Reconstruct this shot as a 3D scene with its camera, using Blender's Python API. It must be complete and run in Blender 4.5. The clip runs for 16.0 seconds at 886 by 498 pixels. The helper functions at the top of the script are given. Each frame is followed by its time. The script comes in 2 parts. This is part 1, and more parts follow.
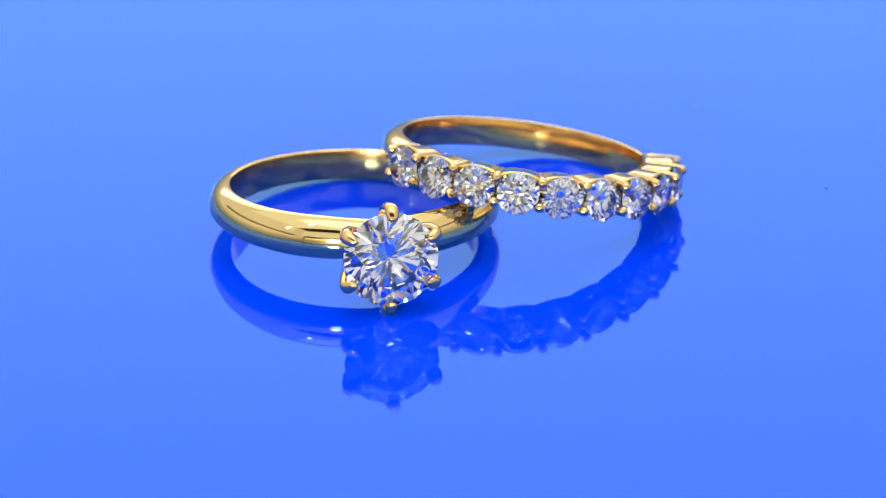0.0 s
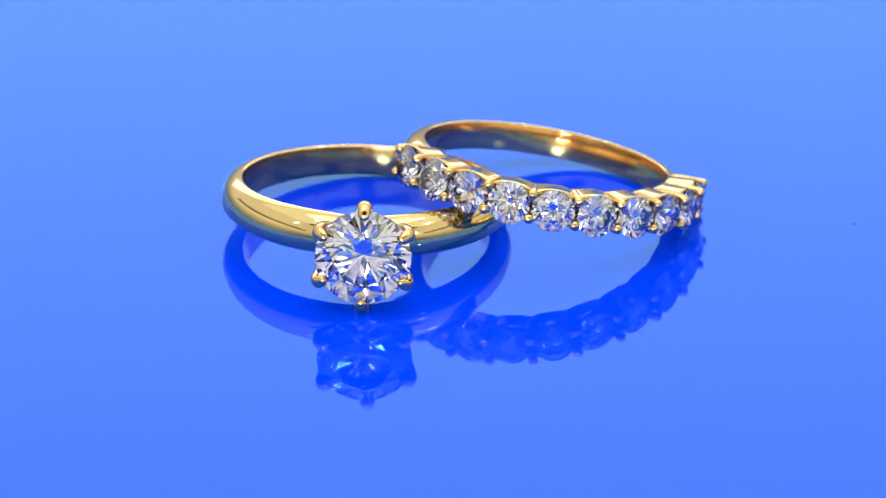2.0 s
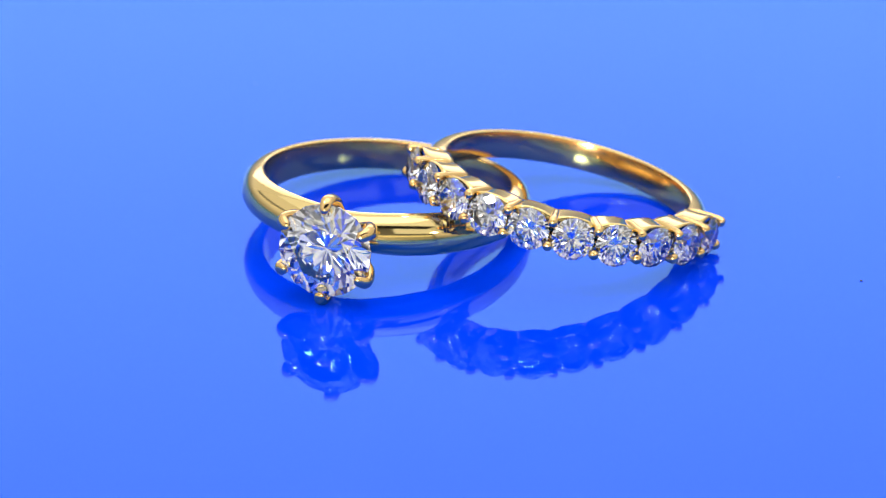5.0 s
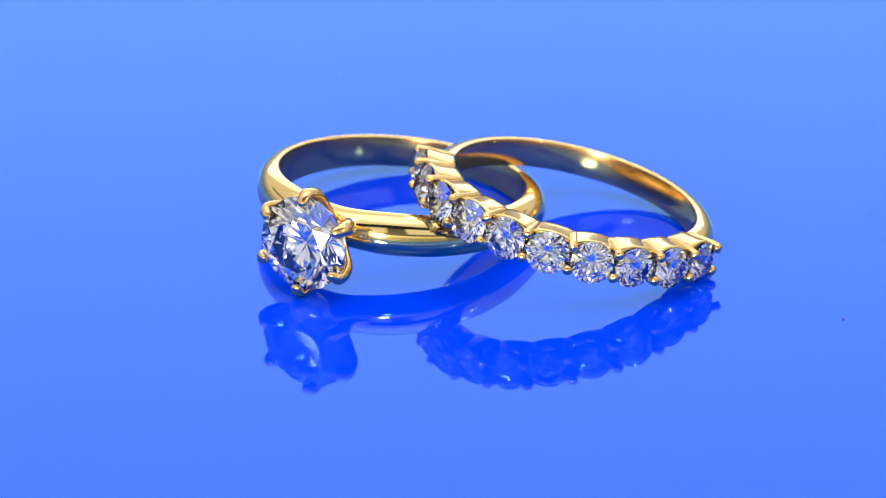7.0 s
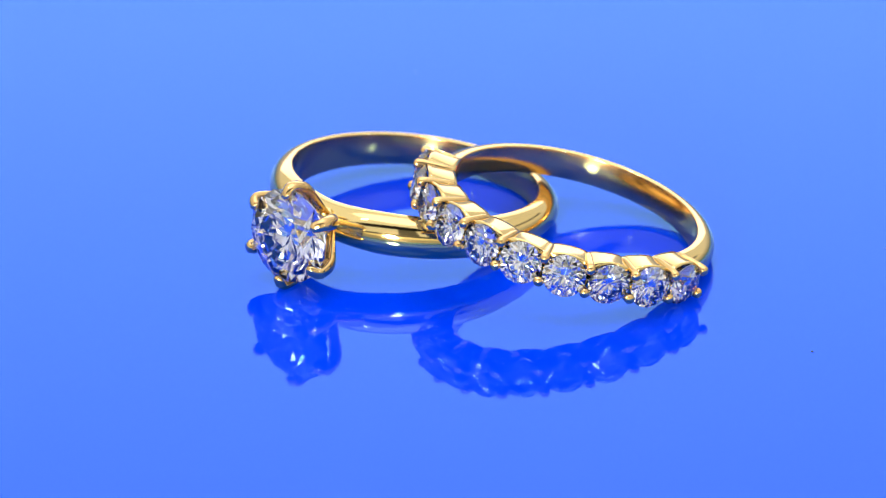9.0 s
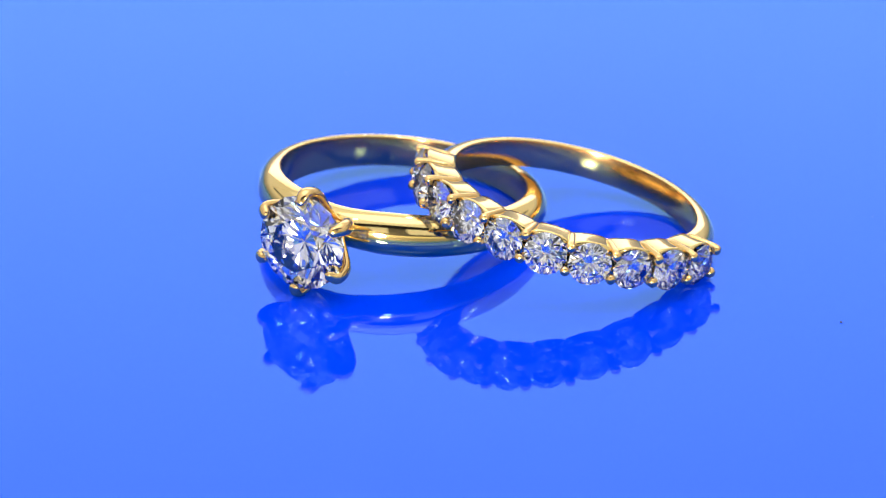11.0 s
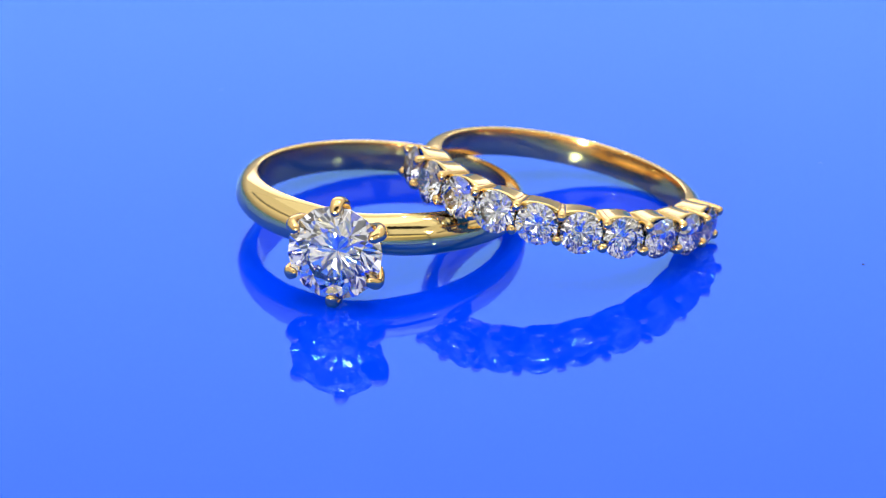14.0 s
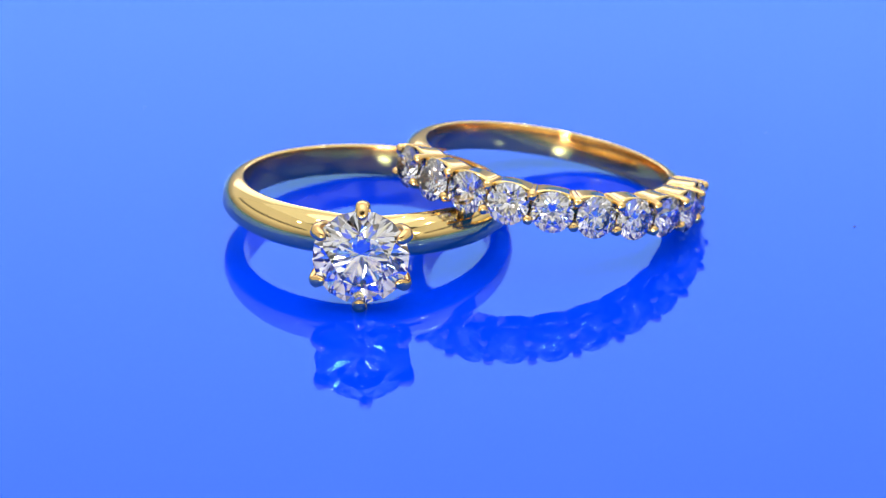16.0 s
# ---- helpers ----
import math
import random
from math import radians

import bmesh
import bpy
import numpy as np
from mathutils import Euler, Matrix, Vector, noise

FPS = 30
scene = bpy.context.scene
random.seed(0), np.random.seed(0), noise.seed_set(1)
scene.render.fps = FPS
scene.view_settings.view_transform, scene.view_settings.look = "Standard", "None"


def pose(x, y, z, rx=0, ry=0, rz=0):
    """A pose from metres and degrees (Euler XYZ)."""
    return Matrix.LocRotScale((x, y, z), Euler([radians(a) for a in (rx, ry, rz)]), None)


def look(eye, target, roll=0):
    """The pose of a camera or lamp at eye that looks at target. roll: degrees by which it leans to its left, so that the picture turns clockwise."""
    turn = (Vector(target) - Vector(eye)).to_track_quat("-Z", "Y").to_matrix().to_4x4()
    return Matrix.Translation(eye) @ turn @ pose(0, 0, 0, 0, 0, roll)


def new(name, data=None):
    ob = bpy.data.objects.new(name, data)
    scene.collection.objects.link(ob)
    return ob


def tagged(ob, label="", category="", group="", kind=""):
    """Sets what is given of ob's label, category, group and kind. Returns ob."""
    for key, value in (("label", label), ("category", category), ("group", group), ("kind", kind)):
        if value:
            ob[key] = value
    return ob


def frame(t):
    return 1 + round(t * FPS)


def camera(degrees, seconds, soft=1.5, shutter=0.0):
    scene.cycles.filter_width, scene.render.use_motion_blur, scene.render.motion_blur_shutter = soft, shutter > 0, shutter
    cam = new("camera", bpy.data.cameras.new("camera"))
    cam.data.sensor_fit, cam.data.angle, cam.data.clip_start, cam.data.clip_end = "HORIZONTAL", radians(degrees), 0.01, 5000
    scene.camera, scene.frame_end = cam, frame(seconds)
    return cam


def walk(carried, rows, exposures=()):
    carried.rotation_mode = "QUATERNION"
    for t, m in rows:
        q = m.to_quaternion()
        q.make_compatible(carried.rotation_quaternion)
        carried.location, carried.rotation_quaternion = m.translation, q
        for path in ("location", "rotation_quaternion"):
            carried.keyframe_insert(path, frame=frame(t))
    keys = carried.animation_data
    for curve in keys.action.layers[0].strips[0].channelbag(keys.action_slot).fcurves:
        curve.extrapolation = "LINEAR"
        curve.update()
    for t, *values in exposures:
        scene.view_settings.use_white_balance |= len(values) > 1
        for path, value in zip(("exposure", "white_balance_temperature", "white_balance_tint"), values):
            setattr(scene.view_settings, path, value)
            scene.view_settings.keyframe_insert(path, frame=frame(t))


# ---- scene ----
# All things are laid out in millimetres and scaled to metres by MM.
MM = 0.001


def turn_z(degrees):
    return Matrix.Rotation(radians(degrees), 4, "Z")


# ---- camera: it stands still, the turntable turns ----
cam = camera(10.341, 16.0, soft=1.1)
ELEV, DIST, AIM = 24.579, 332.86, (2.633, 0.458)
EYE = Vector((AIM[0], AIM[1] - DIST * math.cos(radians(ELEV)), DIST * math.sin(radians(ELEV)))) * MM
STAND = look(EYE, Vector((AIM[0], AIM[1], 0)) * MM, -0.508)
cam.data.dof.use_dof, cam.data.dof.focus_distance, cam.data.dof.aperture_fstop = True, 0.322, 55.0
walk(cam, [(0.0, STAND), (16.0, STAND)])


def turned(t):
    """The turntable's angle at t seconds: an even turn, a soft halt, the same turn back."""
    rate, halt, soft = 5.72, 9.08, 0.64
    s = abs(t - halt)
    s = s * s / (2 * soft) if s < soft else s - soft / 2
    return -(rate * (halt - soft / 2) - rate * s)


# ---- light ----
world = bpy.data.worlds.new("studio_dark")
world.use_nodes = True
world.node_tree.nodes["Background"].inputs[0].default_value = (0.02, 0.022, 0.026, 1)
scene.world = world
scene.view_settings.exposure = 0.0


def lamp(name, place, target, size, watts, colour=(1, 1, 1)):
    data = bpy.data.lights.new(name, "AREA")
    data.shape, data.size, data.energy, data.color = "DISK", size, watts, colour
    ob = new(name, data)
    ob.matrix_world = look(place, target)
    return ob


def around(azimuth, elevation, distance):
    """A place round the rings; azimuth 0 is on the camera's side, positive to its right."""
    a, e = radians(azimuth), radians(elevation)
    return Vector((math.sin(a) * math.cos(e), -math.cos(a) * math.cos(e), math.sin(e))) * distance


lamp("led_spot_front", around(-15.5, 10.9, 0.45), (0, 0, 0), 0.062, 3.2, (1.0, 0.80, 0.69))
lamp("led_spot_side", around(42, 20, 0.42), (0, 0, 0), 0.02, 0.12, (1.0, 0.93, 0.85))
for place in ((-0.19, -0.10, 0.44), (0.20, 0.10, 0.46)):
    lamp("led_spot_top", place, (0, 0, 0), 0.022, 0.16, (1.0, 0.98, 0.96))
for az, el in ((-62, 36), (72, 48), (165, 58)):
    lamp("led_spot_ring", around(az, el, 0.46), (0, 0, 0), 0.012, 0.12, (1.0, 0.96, 0.92))
# Overhead fill, added to brighten the plate with soft shadows.
lamp("fill_top", (0.0, 0.02, 0.52), (0, 0, 0), 0.44, 0.50, (0.97, 1.0, 1.03))

# ---- materials ----


def material(name):
    m = bpy.data.materials.new(name)
    m.use_nodes = True
    m.node_tree.nodes.clear()
    out = m.node_tree.nodes.new("ShaderNodeOutputMaterial")
    return m, m.node_tree.nodes, m.node_tree.links, out


def grain(nodes, links, scale, detail=3.0):
    co = nodes.new("ShaderNodeTexCoord")
    n = nodes.new("ShaderNodeTexNoise")
    n.inputs["Scale"].default_value, n.inputs["Detail"].default_value = scale, detail
    links.new(co.outputs["Object"], n.inputs["Vector"])
    return n


def ranged(nodes, links, value, low, high):
    r = nodes.new("ShaderNodeMapRange")
    r.inputs["To Min"].default_value, r.inputs["To Max"].default_value = low, high
    links.new(value, r.inputs["Value"])
    return r.outputs["Result"]


def gold(name, colour, rough):
    m, nodes, links, out = material(name)
    p = nodes.new("ShaderNodeBsdfPrincipled")
    p.inputs["Metallic"].default_value = 1.0
    p.inputs["Base Color"].default_value = (*colour, 1)
    fine, broad = grain(nodes, links, 2600, 4), grain(nodes, links, 260, 2)
    mix = nodes.new("ShaderNodeMath")
    mix.operation = "MULTIPLY"
    links.new(fine.outputs["Fac"], mix.inputs[0])
    links.new(broad.outputs["Fac"], mix.inputs[1])
    links.new(ranged(nodes, links, mix.outputs[0], rough * 0.6, rough * 2.2), p.inputs["Roughness"])
    b = nodes.new("ShaderNodeBump")
    b.inputs["Strength"].default_value, b.inputs["Distance"].default_value = 0.25, 0.00001
    links.new(broad.outputs["Fac"], b.inputs["Height"])
    links.new(b.outputs["Normal"], p.inputs["Normal"])
    links.new(p.outputs["BSDF"], out.inputs["Surface"])
    return m


def diamond_stuff():
    """Clear, strongly bending stone."""
    m, nodes, links, out = material("diamond")
    last = nodes.new("ShaderNodeBsdfGlass")
    last.inputs["Color"].default_value = (1, 1, 1, 1)
    last.inputs["Roughness"].default_value, last.inputs["IOR"].default_value = 0.0, 2.42
    links.new(last.outputs[0], out.inputs["Surface"])
    return m


def acrylic():
    m, nodes, links, out = material("blue_acrylic")
    d, g = nodes.new("ShaderNodeBsdfDiffuse"), nodes.new("ShaderNodeBsdfGlossy")
    mix, fr = nodes.new("ShaderNodeMixShader"), nodes.new("ShaderNodeFresnel")
    fr.inputs["IOR"].default_value = 1.49
    g.inputs["Color"].default_value = (0.42, 0.89, 1.0, 1)
    n, f = grain(nodes, links, 14, 2), grain(nodes, links, 900, 3)
    ramp = nodes.new("ShaderNodeValToRGB")
    ramp.color_ramp.elements[0].color = (0.0, 0.038, 0.88, 1)
    ramp.color_ramp.elements[1].color = (0.0, 0.044, 0.93, 1)
    links.new(n.outputs["Fac"], ramp.inputs["Fac"])
    links.new(ramp.outputs["Color"], d.inputs["Color"])
    links.new(ranged(nodes, links, f.outputs["Fac"], 0.0, 0.012), g.inputs["Roughness"])
    links.new(fr.outputs["Fac"], mix.inputs["Fac"])
    links.new(d.outputs["BSDF"], mix.inputs[1])
    links.new(g.outputs["BSDF"], mix.inputs[2])
    links.new(mix.outputs["Shader"], out.inputs["Surface"])
    return m


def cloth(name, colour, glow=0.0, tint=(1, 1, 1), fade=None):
    """Diffusing tent cloth; glow is added emission with no lamps behind it, fade scales it with height."""
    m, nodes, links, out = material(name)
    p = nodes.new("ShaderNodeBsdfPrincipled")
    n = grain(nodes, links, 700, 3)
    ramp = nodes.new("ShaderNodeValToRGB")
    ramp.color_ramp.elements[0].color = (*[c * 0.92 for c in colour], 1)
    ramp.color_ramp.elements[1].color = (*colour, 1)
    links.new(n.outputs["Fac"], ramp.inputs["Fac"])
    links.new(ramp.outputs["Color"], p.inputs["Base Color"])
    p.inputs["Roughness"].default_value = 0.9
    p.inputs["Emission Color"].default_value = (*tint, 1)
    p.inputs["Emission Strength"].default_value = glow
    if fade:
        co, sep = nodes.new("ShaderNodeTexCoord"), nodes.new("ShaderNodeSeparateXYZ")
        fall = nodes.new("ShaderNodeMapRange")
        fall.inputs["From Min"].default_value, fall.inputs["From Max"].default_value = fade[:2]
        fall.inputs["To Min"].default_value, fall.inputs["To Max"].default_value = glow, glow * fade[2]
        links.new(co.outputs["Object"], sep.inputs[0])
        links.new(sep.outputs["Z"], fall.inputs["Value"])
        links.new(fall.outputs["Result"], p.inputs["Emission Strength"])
    links.new(p.outputs["BSDF"], out.inputs["Surface"])
    return m


GOLD = gold("polished_yellow_gold", (0.91, 0.685, 0.275), 0.075)
# Darker brown base puts the shade of gold mirroring gold into the colour.
GOLD_INSIDE_SHADED = gold("satin_gold_inside_shaded", (0.82, 0.50, 0.19), 0.16)
GOLD_BEAD = gold("worn_gold_claw", (0.91, 0.62, 0.25), 0.11)
DIAMOND = diamond_stuff()
ACRYLIC = acrylic()
# Emission put into the cloths; fades are set for the plate's and band's reflections.
CLOTH_BACK = cloth("backdrop_glow_cloth", (0.3, 0.3, 0.3), 1.85, (1.04, 1.0, 1.08), (0.18, 0.34, 0.62))
CLOTH_SIDE = cloth("side_glow_cloth", (0.22, 0.22, 0.23), 0.13, (1, 0.98, 0.95), (0.02, 0.12, 4.3))
CLOTH_FRONT = cloth("front_glow_cloth", (0.22, 0.22, 0.22), 0.64, (0.97, 1.0, 1.03))
# Warm glow, dimmer low down, added to colour the gold's reflections.
CLOTH_LOW_GLOW = cloth("front_low_glow_cloth", (0.22, 0.22, 0.22), 0.15, (1.0, 0.95, 0.62), (0.06, 0.10, 5.0))
CLOTH_TOP = cloth("top_glow_cloth", (0.22, 0.22, 0.22), 0.80, (0.97, 1.0, 1.03))
CLOTH_DARK = cloth("dark_cloth", (0.05, 0.05, 0.055))
CLOTH_REAR = cloth("grey_rear_cloth", (0.2, 0.2, 0.2))
DUST = cloth("dust", (0.06, 0.07, 0.12))
TABLE = cloth("table_laminate", (0.5, 0.5, 0.5))

# ---- mesh helpers ----


def part(name, bm, mat, parent=None, label="", smooth=True):
    """Links a bmesh as one mesh object under a thing or a part."""
    bmesh.ops.recalc_face_normals(bm, faces=bm.faces)
    me = bpy.data.meshes.new(name)
    for f in bm.faces:
        f.smooth = smooth
    bm.to_mesh(me)
    bm.free()
    me.materials.append(mat)
    ob = new(name, me)
    ob.parent = parent
    if label:
        tagged(ob, label)
    return ob


def again(ob, m, parent):
    """Another piece on the same mesh."""
    o = new(ob.name.split(".")[0], ob.data)
    o.parent = parent
    o.matrix_local = m
    return o


def box(bm, x0, x1, y0, y1, z0, z1):
    v = [bm.verts.new((x, y, z)) for x in (x0, x1) for y in (y0, y1) for z in (z0, z1)]
    for q in ((0, 1, 3, 2), (4, 6, 7, 5), (0, 4, 5, 1), (2, 3, 7, 6), (0, 2, 6, 4), (1, 5, 7, 3)):
        bm.faces.new([v[i] for i in q])
    return bm


def loft(rings, closed):
    """A skin over rings of points; closed joins the last ring to the first, else the ends are capped."""
    bm = bmesh.new()
    vs = [[bm.verts.new(Vector(p) * MM) for p in r] for r in rings]
    n = len(vs[0])
    for i in range(len(vs) if closed else len(vs) - 1):
        a, b = vs[i], vs[(i + 1) % len(vs)]
        for j in range(n):
            bm.faces.new((a[j], a[(j + 1) % n], b[(j + 1) % n], b[j]))
    if not closed:
        bm.faces.new(vs[0])
        bm.faces.new(list(reversed(vs[-1])))
    return bm


def rod(path, sizes, side, n=10):
    """A bar along path with an oval section; sizes are half width along side and half thickness across it."""
    rings = []
    path = [Vector(p) for p in path]
    for i, p in enumerate(path):
        d = (path[min(i + 1, len(path) - 1)] - path[max(i - 1, 0)]).normalized()
        s = (Vector(side) - d * d.dot(Vector(side))).normalized()
        u = d.cross(s)
        a, b = sizes[i]
        rings.append([p + s * (a * math.cos(k * math.tau / n)) + u * (b * math.sin(k * math.tau / n)) for k in range(n)])
    return loft(rings, False)


def spline(points, steps):
    """A smooth line through points."""
    pts = [Vector(p) for p in points]
    pts = [2 * pts[0] - pts[1], *pts, 2 * pts[-1] - pts[-2]]
    res = []
    for i in range(1, len(pts) - 2):
        a, b, c, d = pts[i - 1:i + 3]
        for k in range(steps):
            t = k / steps
            res.append(0.5 * ((2 * b) + (c - a) * t + (2 * a - 5 * b + 4 * c - d) * t * t + (3 * b - a - 3 * c + d) * t ** 3))
    res.append(pts[-2])
    return res


def blob(rx, ry, rz, n=12):
    """A rounded bead."""
    bm = bmesh.new()
    bmesh.ops.create_uvsphere(bm, u_segments=n, v_segments=max(6, n // 2 + 2), radius=1)
    for v in bm.verts:
        v.co = Vector((v.co.x * rx, v.co.y * ry, v.co.z * rz)) * MM
    return bm


def section(inner, outer, w, edge, low=0.0, bow=0.1):
    """A ring band's section as (radius, height) pairs: domed outside with its crest at the height low, rounded edges, a bowed inside."""
    sec, rise = [], outer - inner - edge
    for q in range(1, 30):
        z = -w * math.cos(math.pi * q / 30)
        u = (z - low) / (w - low) if z > low else (low - z) / (w + low)
        sec.append((inner + edge + rise * (1 - u ** 2.1) ** (0.48 if z > low else 0.66), z))
    for q in range(0, 7):
        s = radians(90 * q / 6)
        sec.append((inner + edge * (1 - math.sin(s)), w - edge * 0.7 * (1 - math.cos(s))))
    for q in range(1, 14):
        s = 1 - 2 * q / 14
        sec.append((inner - bow * (1 - s * s), (w - edge * 0.7) * s))
    for q in range(6, -1, -1):
        s = radians(90 * q / 6)
        sec.append((inner + edge * (1 - math.sin(s)), -w + edge * 0.7 * (1 - math.cos(s))))
    return sec


def satin_shaded_inside(band):
    """Gives a ring band's inner face its duller, brushed gold, browned in place of gold mirroring gold."""
    band.data.materials.append(GOLD_INSIDE_SHADED)
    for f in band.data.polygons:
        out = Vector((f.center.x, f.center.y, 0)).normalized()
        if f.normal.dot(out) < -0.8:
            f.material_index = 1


def brilliant(radius):
    """A round brilliant: girdle at z = 0, table towards +z."""
    R, bm = radius, bmesh.new()
    half = 0.02 * R
    cs, ps = math.tan(radians(34.0)), math.tan(radians(40.8))
    rt, rm, rn = 0.57 * R, 0.80 * R, 0.26 * R
    c = math.cos(radians(22.5))

    def at(r, deg, z):
        return bm.verts.new(Vector((r * math.cos(radians(deg)), r * math.sin(radians(deg)), z)) * MM)
    T = [at(rt / 1.0, 45 * i, half + (R - rt) * cs) for i in range(8)]
    M = [at(rm, 45 * i + 22.5, half + (R - rm * c) * cs) for i in range(8)]
    G = [at(R, 22.5 * i, half) for i in range(16)]
    H = [at(R, 22.5 * i, -half) for i in range(16)]
    N = [at(rn, 45 * i + 22.5, -half - (R - rn * c) * ps) for i in range(8)]
    C = at(0, 0, -half - R * ps * 0.995)
    bm.faces.new(T)
    for i in range(8):
        j = (i + 1) % 8
        bm.faces.new((T[i], M[i], T[j]))
        bm.faces.new((T[i], M[i - 1], G[2 * i], M[i]))
        bm.faces.new((M[i], G[2 * i], G[2 * i + 1]))
        bm.faces.new((M[i], G[2 * i + 1], G[(2 * i + 2) % 16]))
        bm.faces.new((C, N[i], H[2 * i], N[i - 1]))
        bm.faces.new((N[i], H[2 * i + 1], H[2 * i]))
        bm.faces.new((N[i], H[(2 * i + 2) % 16], H[2 * i + 1]))
    for i in range(16):
        j = (i + 1) % 16
        bm.faces.new((G[i], H[i], H[j], G[j]))
    return bm


# ---- the setting: table, light tent ----
t_top = part("table", box(bmesh.new(), -0.6, 0.6, -0.62, 0.6, -0.06, -0.03), TABLE, smooth=False)
tagged(t_top, "pale grey laminate table under the turntable", "table", kind="structure")
# Tent parts out of view; the glowing panels are added to light the rings.
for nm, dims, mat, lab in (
        ("wall_back", (-0.5, 0.5, 0.50, 0.51, -0.03, 0.55), CLOTH_SIDE, "grey glowing rear cloth of the light tent"),
        ("backdrop", (-0.22, 0.22, 0.485, 0.495, 0.09, 0.42), CLOTH_BACK, "white glowing backdrop panel of the light tent"),
        ("wall_left", (-0.51, -0.50, -0.6, 0.51, -0.03, 0.55), CLOTH_SIDE, "grey glowing side cloth of the light tent"),
        ("wall_right", (0.50, 0.51, -0.6, 0.51, -0.03, 0.55), CLOTH_SIDE, "grey glowing side cloth of the light tent"),
        # Rails added out of view so the band mirrors a dark line.
        ("reflection_bar", (-0.495, -0.48, -0.44, 0.44, 0.162, 0.204), CLOTH_REAR, "added dark rail out of view that draws a dark line in the gold"),
        ("reflection_bar", (0.48, 0.495, -0.44, 0.44, 0.162, 0.204), CLOTH_REAR, "added dark rail out of view that draws a dark line in the gold"),
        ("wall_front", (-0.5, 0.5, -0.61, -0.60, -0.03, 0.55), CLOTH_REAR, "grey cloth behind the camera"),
        ("front_panel_left", (-0.42, -0.07, -0.46, -0.455, 0.185, 0.42), CLOTH_FRONT, "added glowing front panel of the light tent"),
        ("front_panel_low", (-0.35, 0.35, -0.452, -0.447, -0.02, 0.125), CLOTH_LOW_GLOW, "added glowing front panel of the light tent"),
        ("front_panel_right", (0.07, 0.42, -0.46, -0.455, 0.185, 0.42), CLOTH_FRONT, "added glowing front panel of the light tent"),
        ("ceiling", (-0.51, 0.51, -0.36, 0.51, 0.55, 0.56), CLOTH_TOP, "glowing top cloth of the light tent")):
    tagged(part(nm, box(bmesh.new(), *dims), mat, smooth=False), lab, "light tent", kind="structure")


# ---- turntable ----


def make_turntable():
    base = new("turntable")
    tagged(base, "round turntable with a glossy blue acrylic top", "turntable")
    prof = [(0.02, 0.0), (200.0, 0.0), (201.2, -0.4), (202.0, -1.4), (202.0, -3.8), (201.0, -4.8), (0.02, -5.0)]
    rings = [[(r * math.cos(a), r * math.sin(a), z) for r, z in prof] for a in [k * math.tau / 128 for k in range(128)]]
    part("top_plate", loft(rings, True), ACRYLIC, base, "glossy deep blue acrylic plate", smooth=False)
    prof = [(0.02, -5.1), (90.0, -5.1), (92.0, -8.0), (92.0, -28.0), (90.0, -30.0), (0.02, -30.0)]
    rings = [[(r * math.cos(a), r * math.sin(a), z) for r, z in prof] for a in [k * math.tau / 64 for k in range(64)]]
    part("foot", loft(rings, True), CLOTH_DARK, base, "dark round motor housing", smooth=False)
    for k, (x, y, q) in enumerate(((29.4, 10.0, 0.075), (-24.0, 21.0, 0.045), (21.0, 25.0, 0.04))):
        d = part("dust_speck", blob(q * 1.4, q, q * 0.6, 8), DUST, base, "tiny dark dust speck" if k == 0 else "")
        d.matrix_local = Matrix.Translation(Vector((x, y, q * 0.55)) * MM) @ turn_z(40 * k)
    return base


TURNTABLE = make_turntable()

# ---- solitaire ring ----
R1 = dict(place=(-3.408, 3.759, 2.22), tilt_x=-6.866, tilt_y=1.084, heading=11.15, head=13.95, claw=3.306, inner=8.444, outer=9.97, half=1.298, taper=0.232)


def ring_pose(place, *turns):
    m = Matrix.Translation(Vector(place) * MM)
    for axis, deg in turns:
        m = m @ Matrix.Rotation(radians(deg), 4, axis)
    return m


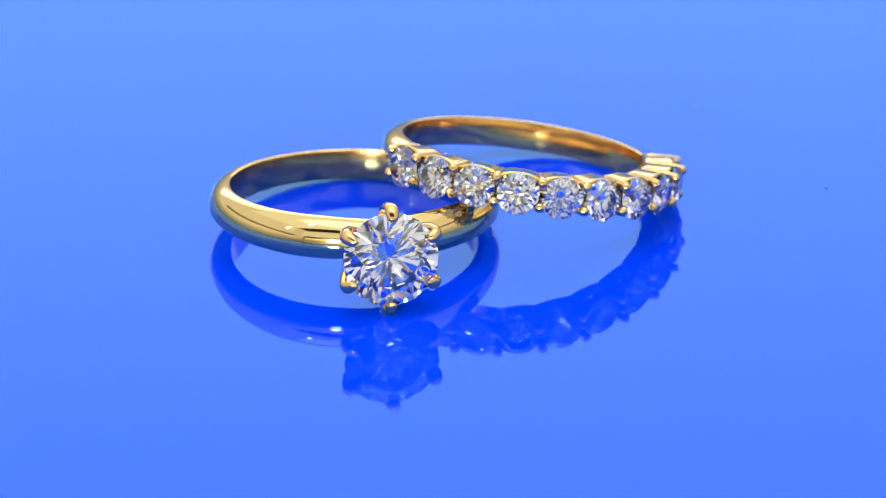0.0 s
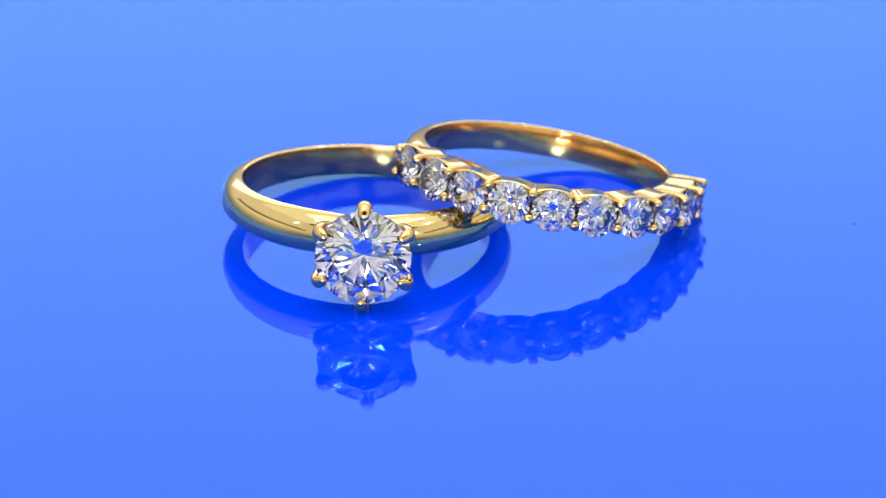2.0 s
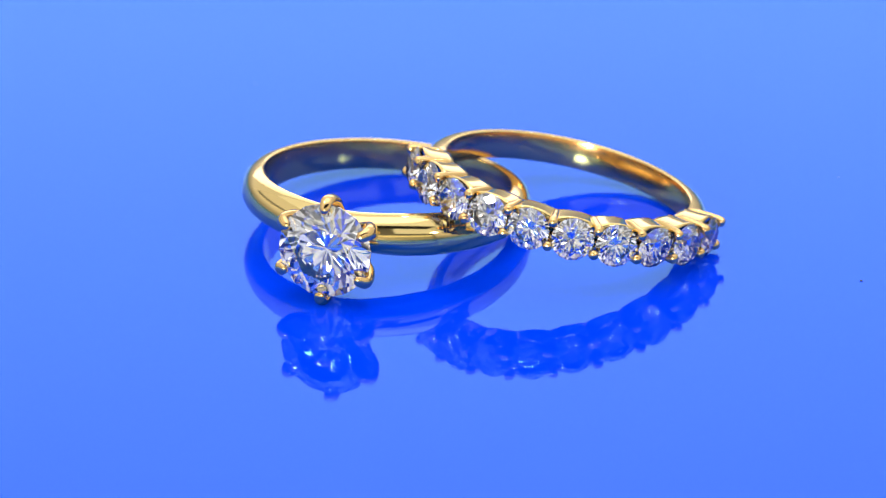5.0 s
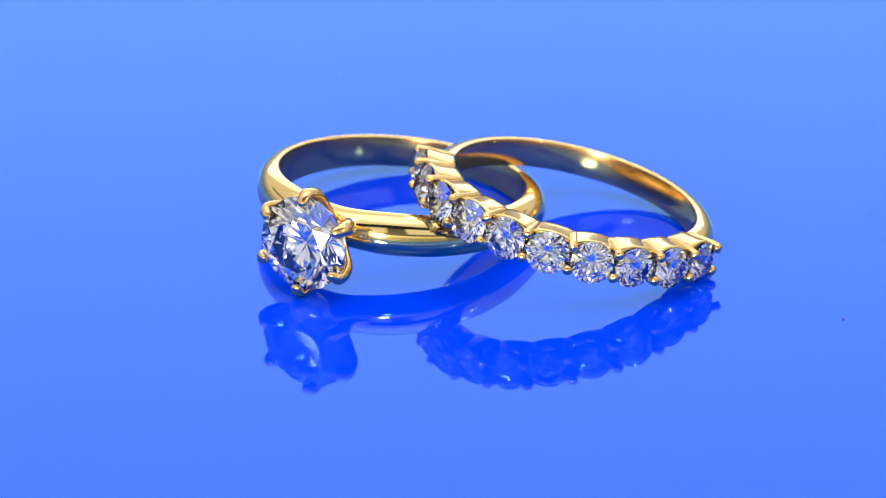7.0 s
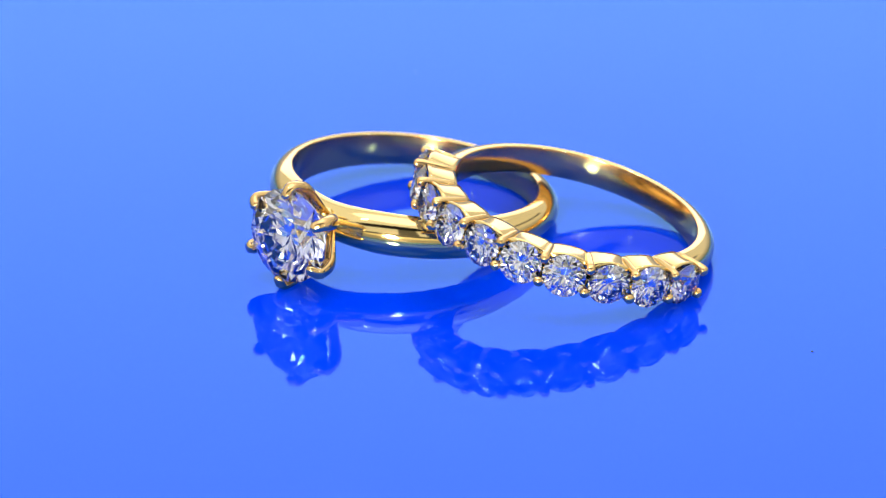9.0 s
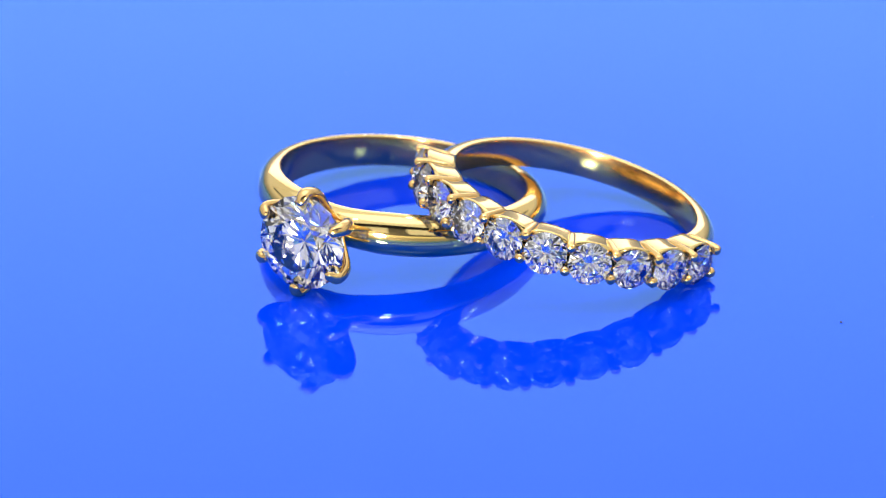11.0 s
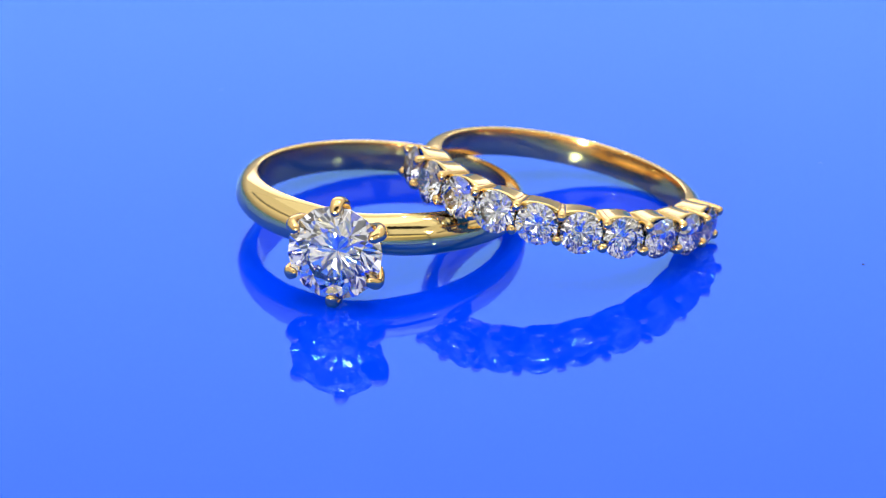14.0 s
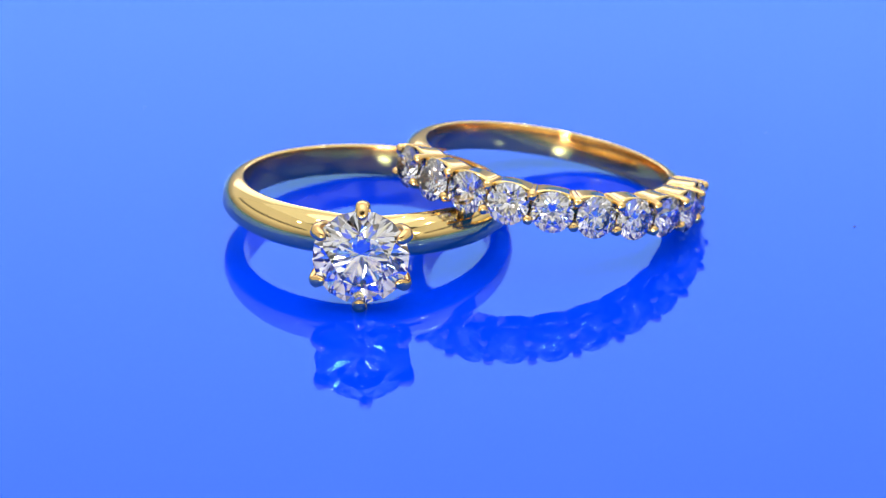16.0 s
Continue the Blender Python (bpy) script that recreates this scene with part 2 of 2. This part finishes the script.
def make_solitaire():
    r = R1
    ring = new("solitaire_ring")
    tagged(ring, "polished yellow gold solitaire ring with one large round diamond", "ring")
    # band: low-domed section with softened inner edges, broad at the shoulders, pinched at the head, slim at the back
    rings = []
    for k in range(240):
        a = k * math.tau / 240
        off = (math.degrees(a) - 270 + 180) % 360 - 180
        w = r["half"] + r["taper"] * math.cos(radians(off))
        w *= 1 - 0.13 * math.exp(-(off / 17) ** 2)
        rings.append([(p * math.cos(a), p * math.sin(a), z) for p, z in section(r["inner"] + 0.05, r["outer"], w, 0.13, -0.2 * w, 0.06)])
    satin_shaded_inside(part("band", loft(rings, True), GOLD, ring))
    # peg and collar under the stone
    prof = [(0.05, 9.4), (1.15, 9.5), (1.1, 9.9), (1.0, 10.2), (1.25, 10.45), (1.15, 10.7), (0.8, 10.75), (0.05, 10.6)]
    rings = [[(p * math.cos(a), -d, p * math.sin(a)) for p, d in prof] for a in [k * math.tau / 32 for k in range(32)]]
    part("collar", loft(rings, True), GOLD, ring)
    girdle = r["head"] - 0.55
    stone_r = r["claw"] - 0.08
    first = None
    for k in range(6):
        a = radians(60 * k)
        if first is None:
            g = stone_r
            path = spline([(0, -9.9, 0.9), (0, -10.4, 1.35), (0, -11.3, g * 0.70), (0, -12.2, g * 0.96), (0, -girdle + 0.15, g + 0.24),
                           (0, -girdle - 0.30, g + 0.20), (0, -girdle - 0.58, g - 0.14), (0, -girdle - 0.76, g - 0.48)], 4)
            n = len(path)
            sizes = []
            for i in range(n):
                u = i / (n - 1)
                w = 0.60 - 0.24 * u + 0.05 * math.exp(-((u - 0.45) / 0.2) ** 2)
                if u > 0.86:
                    w *= math.sqrt(max(0.02, 1 - ((u - 0.86) / 0.145) ** 2))
                sizes.append((w, 0.27 + 0.17 * math.exp(-((u - 0.42) / 0.22) ** 2) if u < 0.9 else 0.25 * math.sqrt(max(0.03, 1 - ((u - 0.9) / 0.11) ** 2))))
            first = part("prong", rod(path, sizes, (1, 0, 0), 12), GOLD_BEAD, ring)
        else:
            again(first, Matrix.Rotation(-a, 4, "Y"), ring)
    d = part("diamond", brilliant(stone_r), DIAMOND, ring, "large clear round brilliant diamond", smooth=False)
    d.matrix_local = Matrix.Translation(Vector((0, -girdle, 0)) * MM) @ Matrix.Rotation(radians(90), 4, "X") @ Matrix.Rotation(radians(7), 4, "Z")
    return ring


SOLITAIRE = make_solitaire()
SOLITAIRE_POSE = ring_pose(R1["place"], ("X", R1["tilt_x"]), ("Y", R1["tilt_y"]), ("Z", R1["heading"]))

# ---- half eternity ring ----
R2 = dict(place=(8.224, 7.967, 3.27), tilt_x=-11.498, tilt_y=7.981, bead=10.833, rise=0.828, inner=8.409, half=1.02, first=-150.027, step=16.349)


def make_eternity():
    r = R2
    ring = new("half_eternity_ring")
    tagged(ring, "yellow gold band with ten round diamonds, leaning on another ring", "ring")
    ends = (r["first"], r["first"] + 10 * r["step"])
    span = 360 - (ends[1] - ends[0])
    # plain back of the band
    rings = []
    n = 90
    for k in range(n + 1):
        a = radians(ends[1] - 3 + (span + 6) * k / n)
        rings.append([(p * math.cos(a), p * math.sin(a), z) for p, z in section(r["inner"] + 0.05, r["inner"] + 1.45, r["half"], 0.13, -0.1 * r["half"], 0.07)])
    satin_shaded_inside(part("band", loft(rings, False), GOLD, ring))
    # scalloped cup under each stone
    stone_r, girdle = 1.46, r["bead"] - 0.22
    rings, m = [], 14
    for k in range(m + 1):
        u = 2 * k / m - 1
        a = radians(u * r["step"] / 2)
        bulge = math.sqrt(max(0.0, 1 - (u * 0.93) ** 2))
        wi, wo = r["half"] - 0.14 + 0.30 * bulge, 0.66 + 0.64 * bulge
        oo, floor = girdle - 0.28, r["inner"] + 0.45
        y = girdle * math.sin(a)
        sec = []
        for q in range(9):
            v = q / 8
            sec.append((r["inner"] + (oo - r["inner"]) * v, wi + (wo - wi) * v ** 1.5))
        inner = []
        for q in range(6):
            p = oo + (floor - oo) * q / 5
            cone = stone_r * max(0.0, 1 - (girdle - p) / (0.86 * stone_r)) + 0.05
            lim = wi + (wo - wi) * ((p - r["inner"]) / (oo - r["inner"])) ** 1.5
            inner.append((p, min(lim - 0.10, max(0.45, math.sqrt(max(0.0, cone * cone - y * y))))))
        half = sec + inner
        full = half + [(r["inner"] + (p - r["inner"]) * 0.6, -z) for p, z in reversed(half)]
        rings.append([(p * math.cos(a), p * math.sin(a), z) for p, z in full])
    cup_bm = loft(rings, False)
    sway = (2, -3, 1.5, 3, -2.1, 4, -2, 2.5, -1, 2)
    nod = (3, -4, 4, -3.5, 2.8, -4, -4, 4, -3, 2)
    cup = stone = bar = bead = None
    for k in range(1, 11):
        m4 = turn_z(r["first"] + (k - 0.5) * r["step"])
        if cup is None:
            cup = part("setting", cup_bm, GOLD, ring)
            cup.matrix_local = m4
        else:
            again(cup, m4, ring)
        spin = Matrix.Translation(Vector((girdle, 0, -0.12)) * MM) @ turn_z(sway[k - 1]) @ Matrix.Rotation(radians(nod[k - 1]), 4, "Y") @ Matrix.Rotation(radians(90), 4, "Y") @ turn_z(11 * k % 45)
        if stone is None:
            stone = part("diamond", brilliant(stone_r), DIAMOND, ring, "small clear round brilliant diamond", smooth=False)
            stone.matrix_local = m4 @ spin
        else:
            again(stone, m4 @ spin, ring)
    # shared claws between the stones: a bar up each side that ends in a bead
    for k in range(11):
        m4 = turn_z(r["first"] + k * r["step"] + (3.0 if k == 0 else -1.5 if k == 10 else 0.0))
        for side in (1, -1):
            if bar is None:
                path = spline([(r["inner"] + 0.25, 0, r["half"] - 0.12), (9.1, 0, r["half"] - 0.02), (9.8, 0, r["rise"] + 0.16), (r["bead"] - 0.05, 0, r["rise"] + 0.12), (r["bead"] + 0.22, 0, r["rise"] - 0.05)], 4)
                q = len(path)
                sizes = [(0.24 + 0.10 * (i / (q - 1)) ** 2, 0.22 + 0.06 * i / (q - 1)) for i in range(q)]
                bar = part("prong", rod(path, sizes, (0, 1, 0), 10), GOLD_BEAD, ring)
                bar.matrix_local = m4
                bead = part("prong_bead", blob(0.32, 0.36, 0.36), GOLD_BEAD, bar)
                bead.location = Vector((r["bead"] + 0.12, 0, r["rise"])) * MM
            else:
                p = again(bar, m4 @ (Matrix.Rotation(math.pi, 4, "X") if side < 0 else Matrix.Identity(4)), ring)
                again(bead, Matrix.Translation(bead.location), p)
    return ring


ETERNITY = make_eternity()
ETERNITY_POSE = ring_pose(R2["place"], ("X", R2["tilt_x"]), ("Y", R2["tilt_y"]))


# ---- what moves ----


def motions():
    times = [0.5 * k for k in range(17)] + [8.3 + 0.1 * k for k in range(16)] + [10.0 + 0.5 * k for k in range(13)]
    for thing, rest in ((TURNTABLE, Matrix.Identity(4)), (SOLITAIRE, SOLITAIRE_POSE), (ETERNITY, ETERNITY_POSE)):
        walk(thing, [(t, turn_z(turned(t)) @ rest) for t in times])


motions()
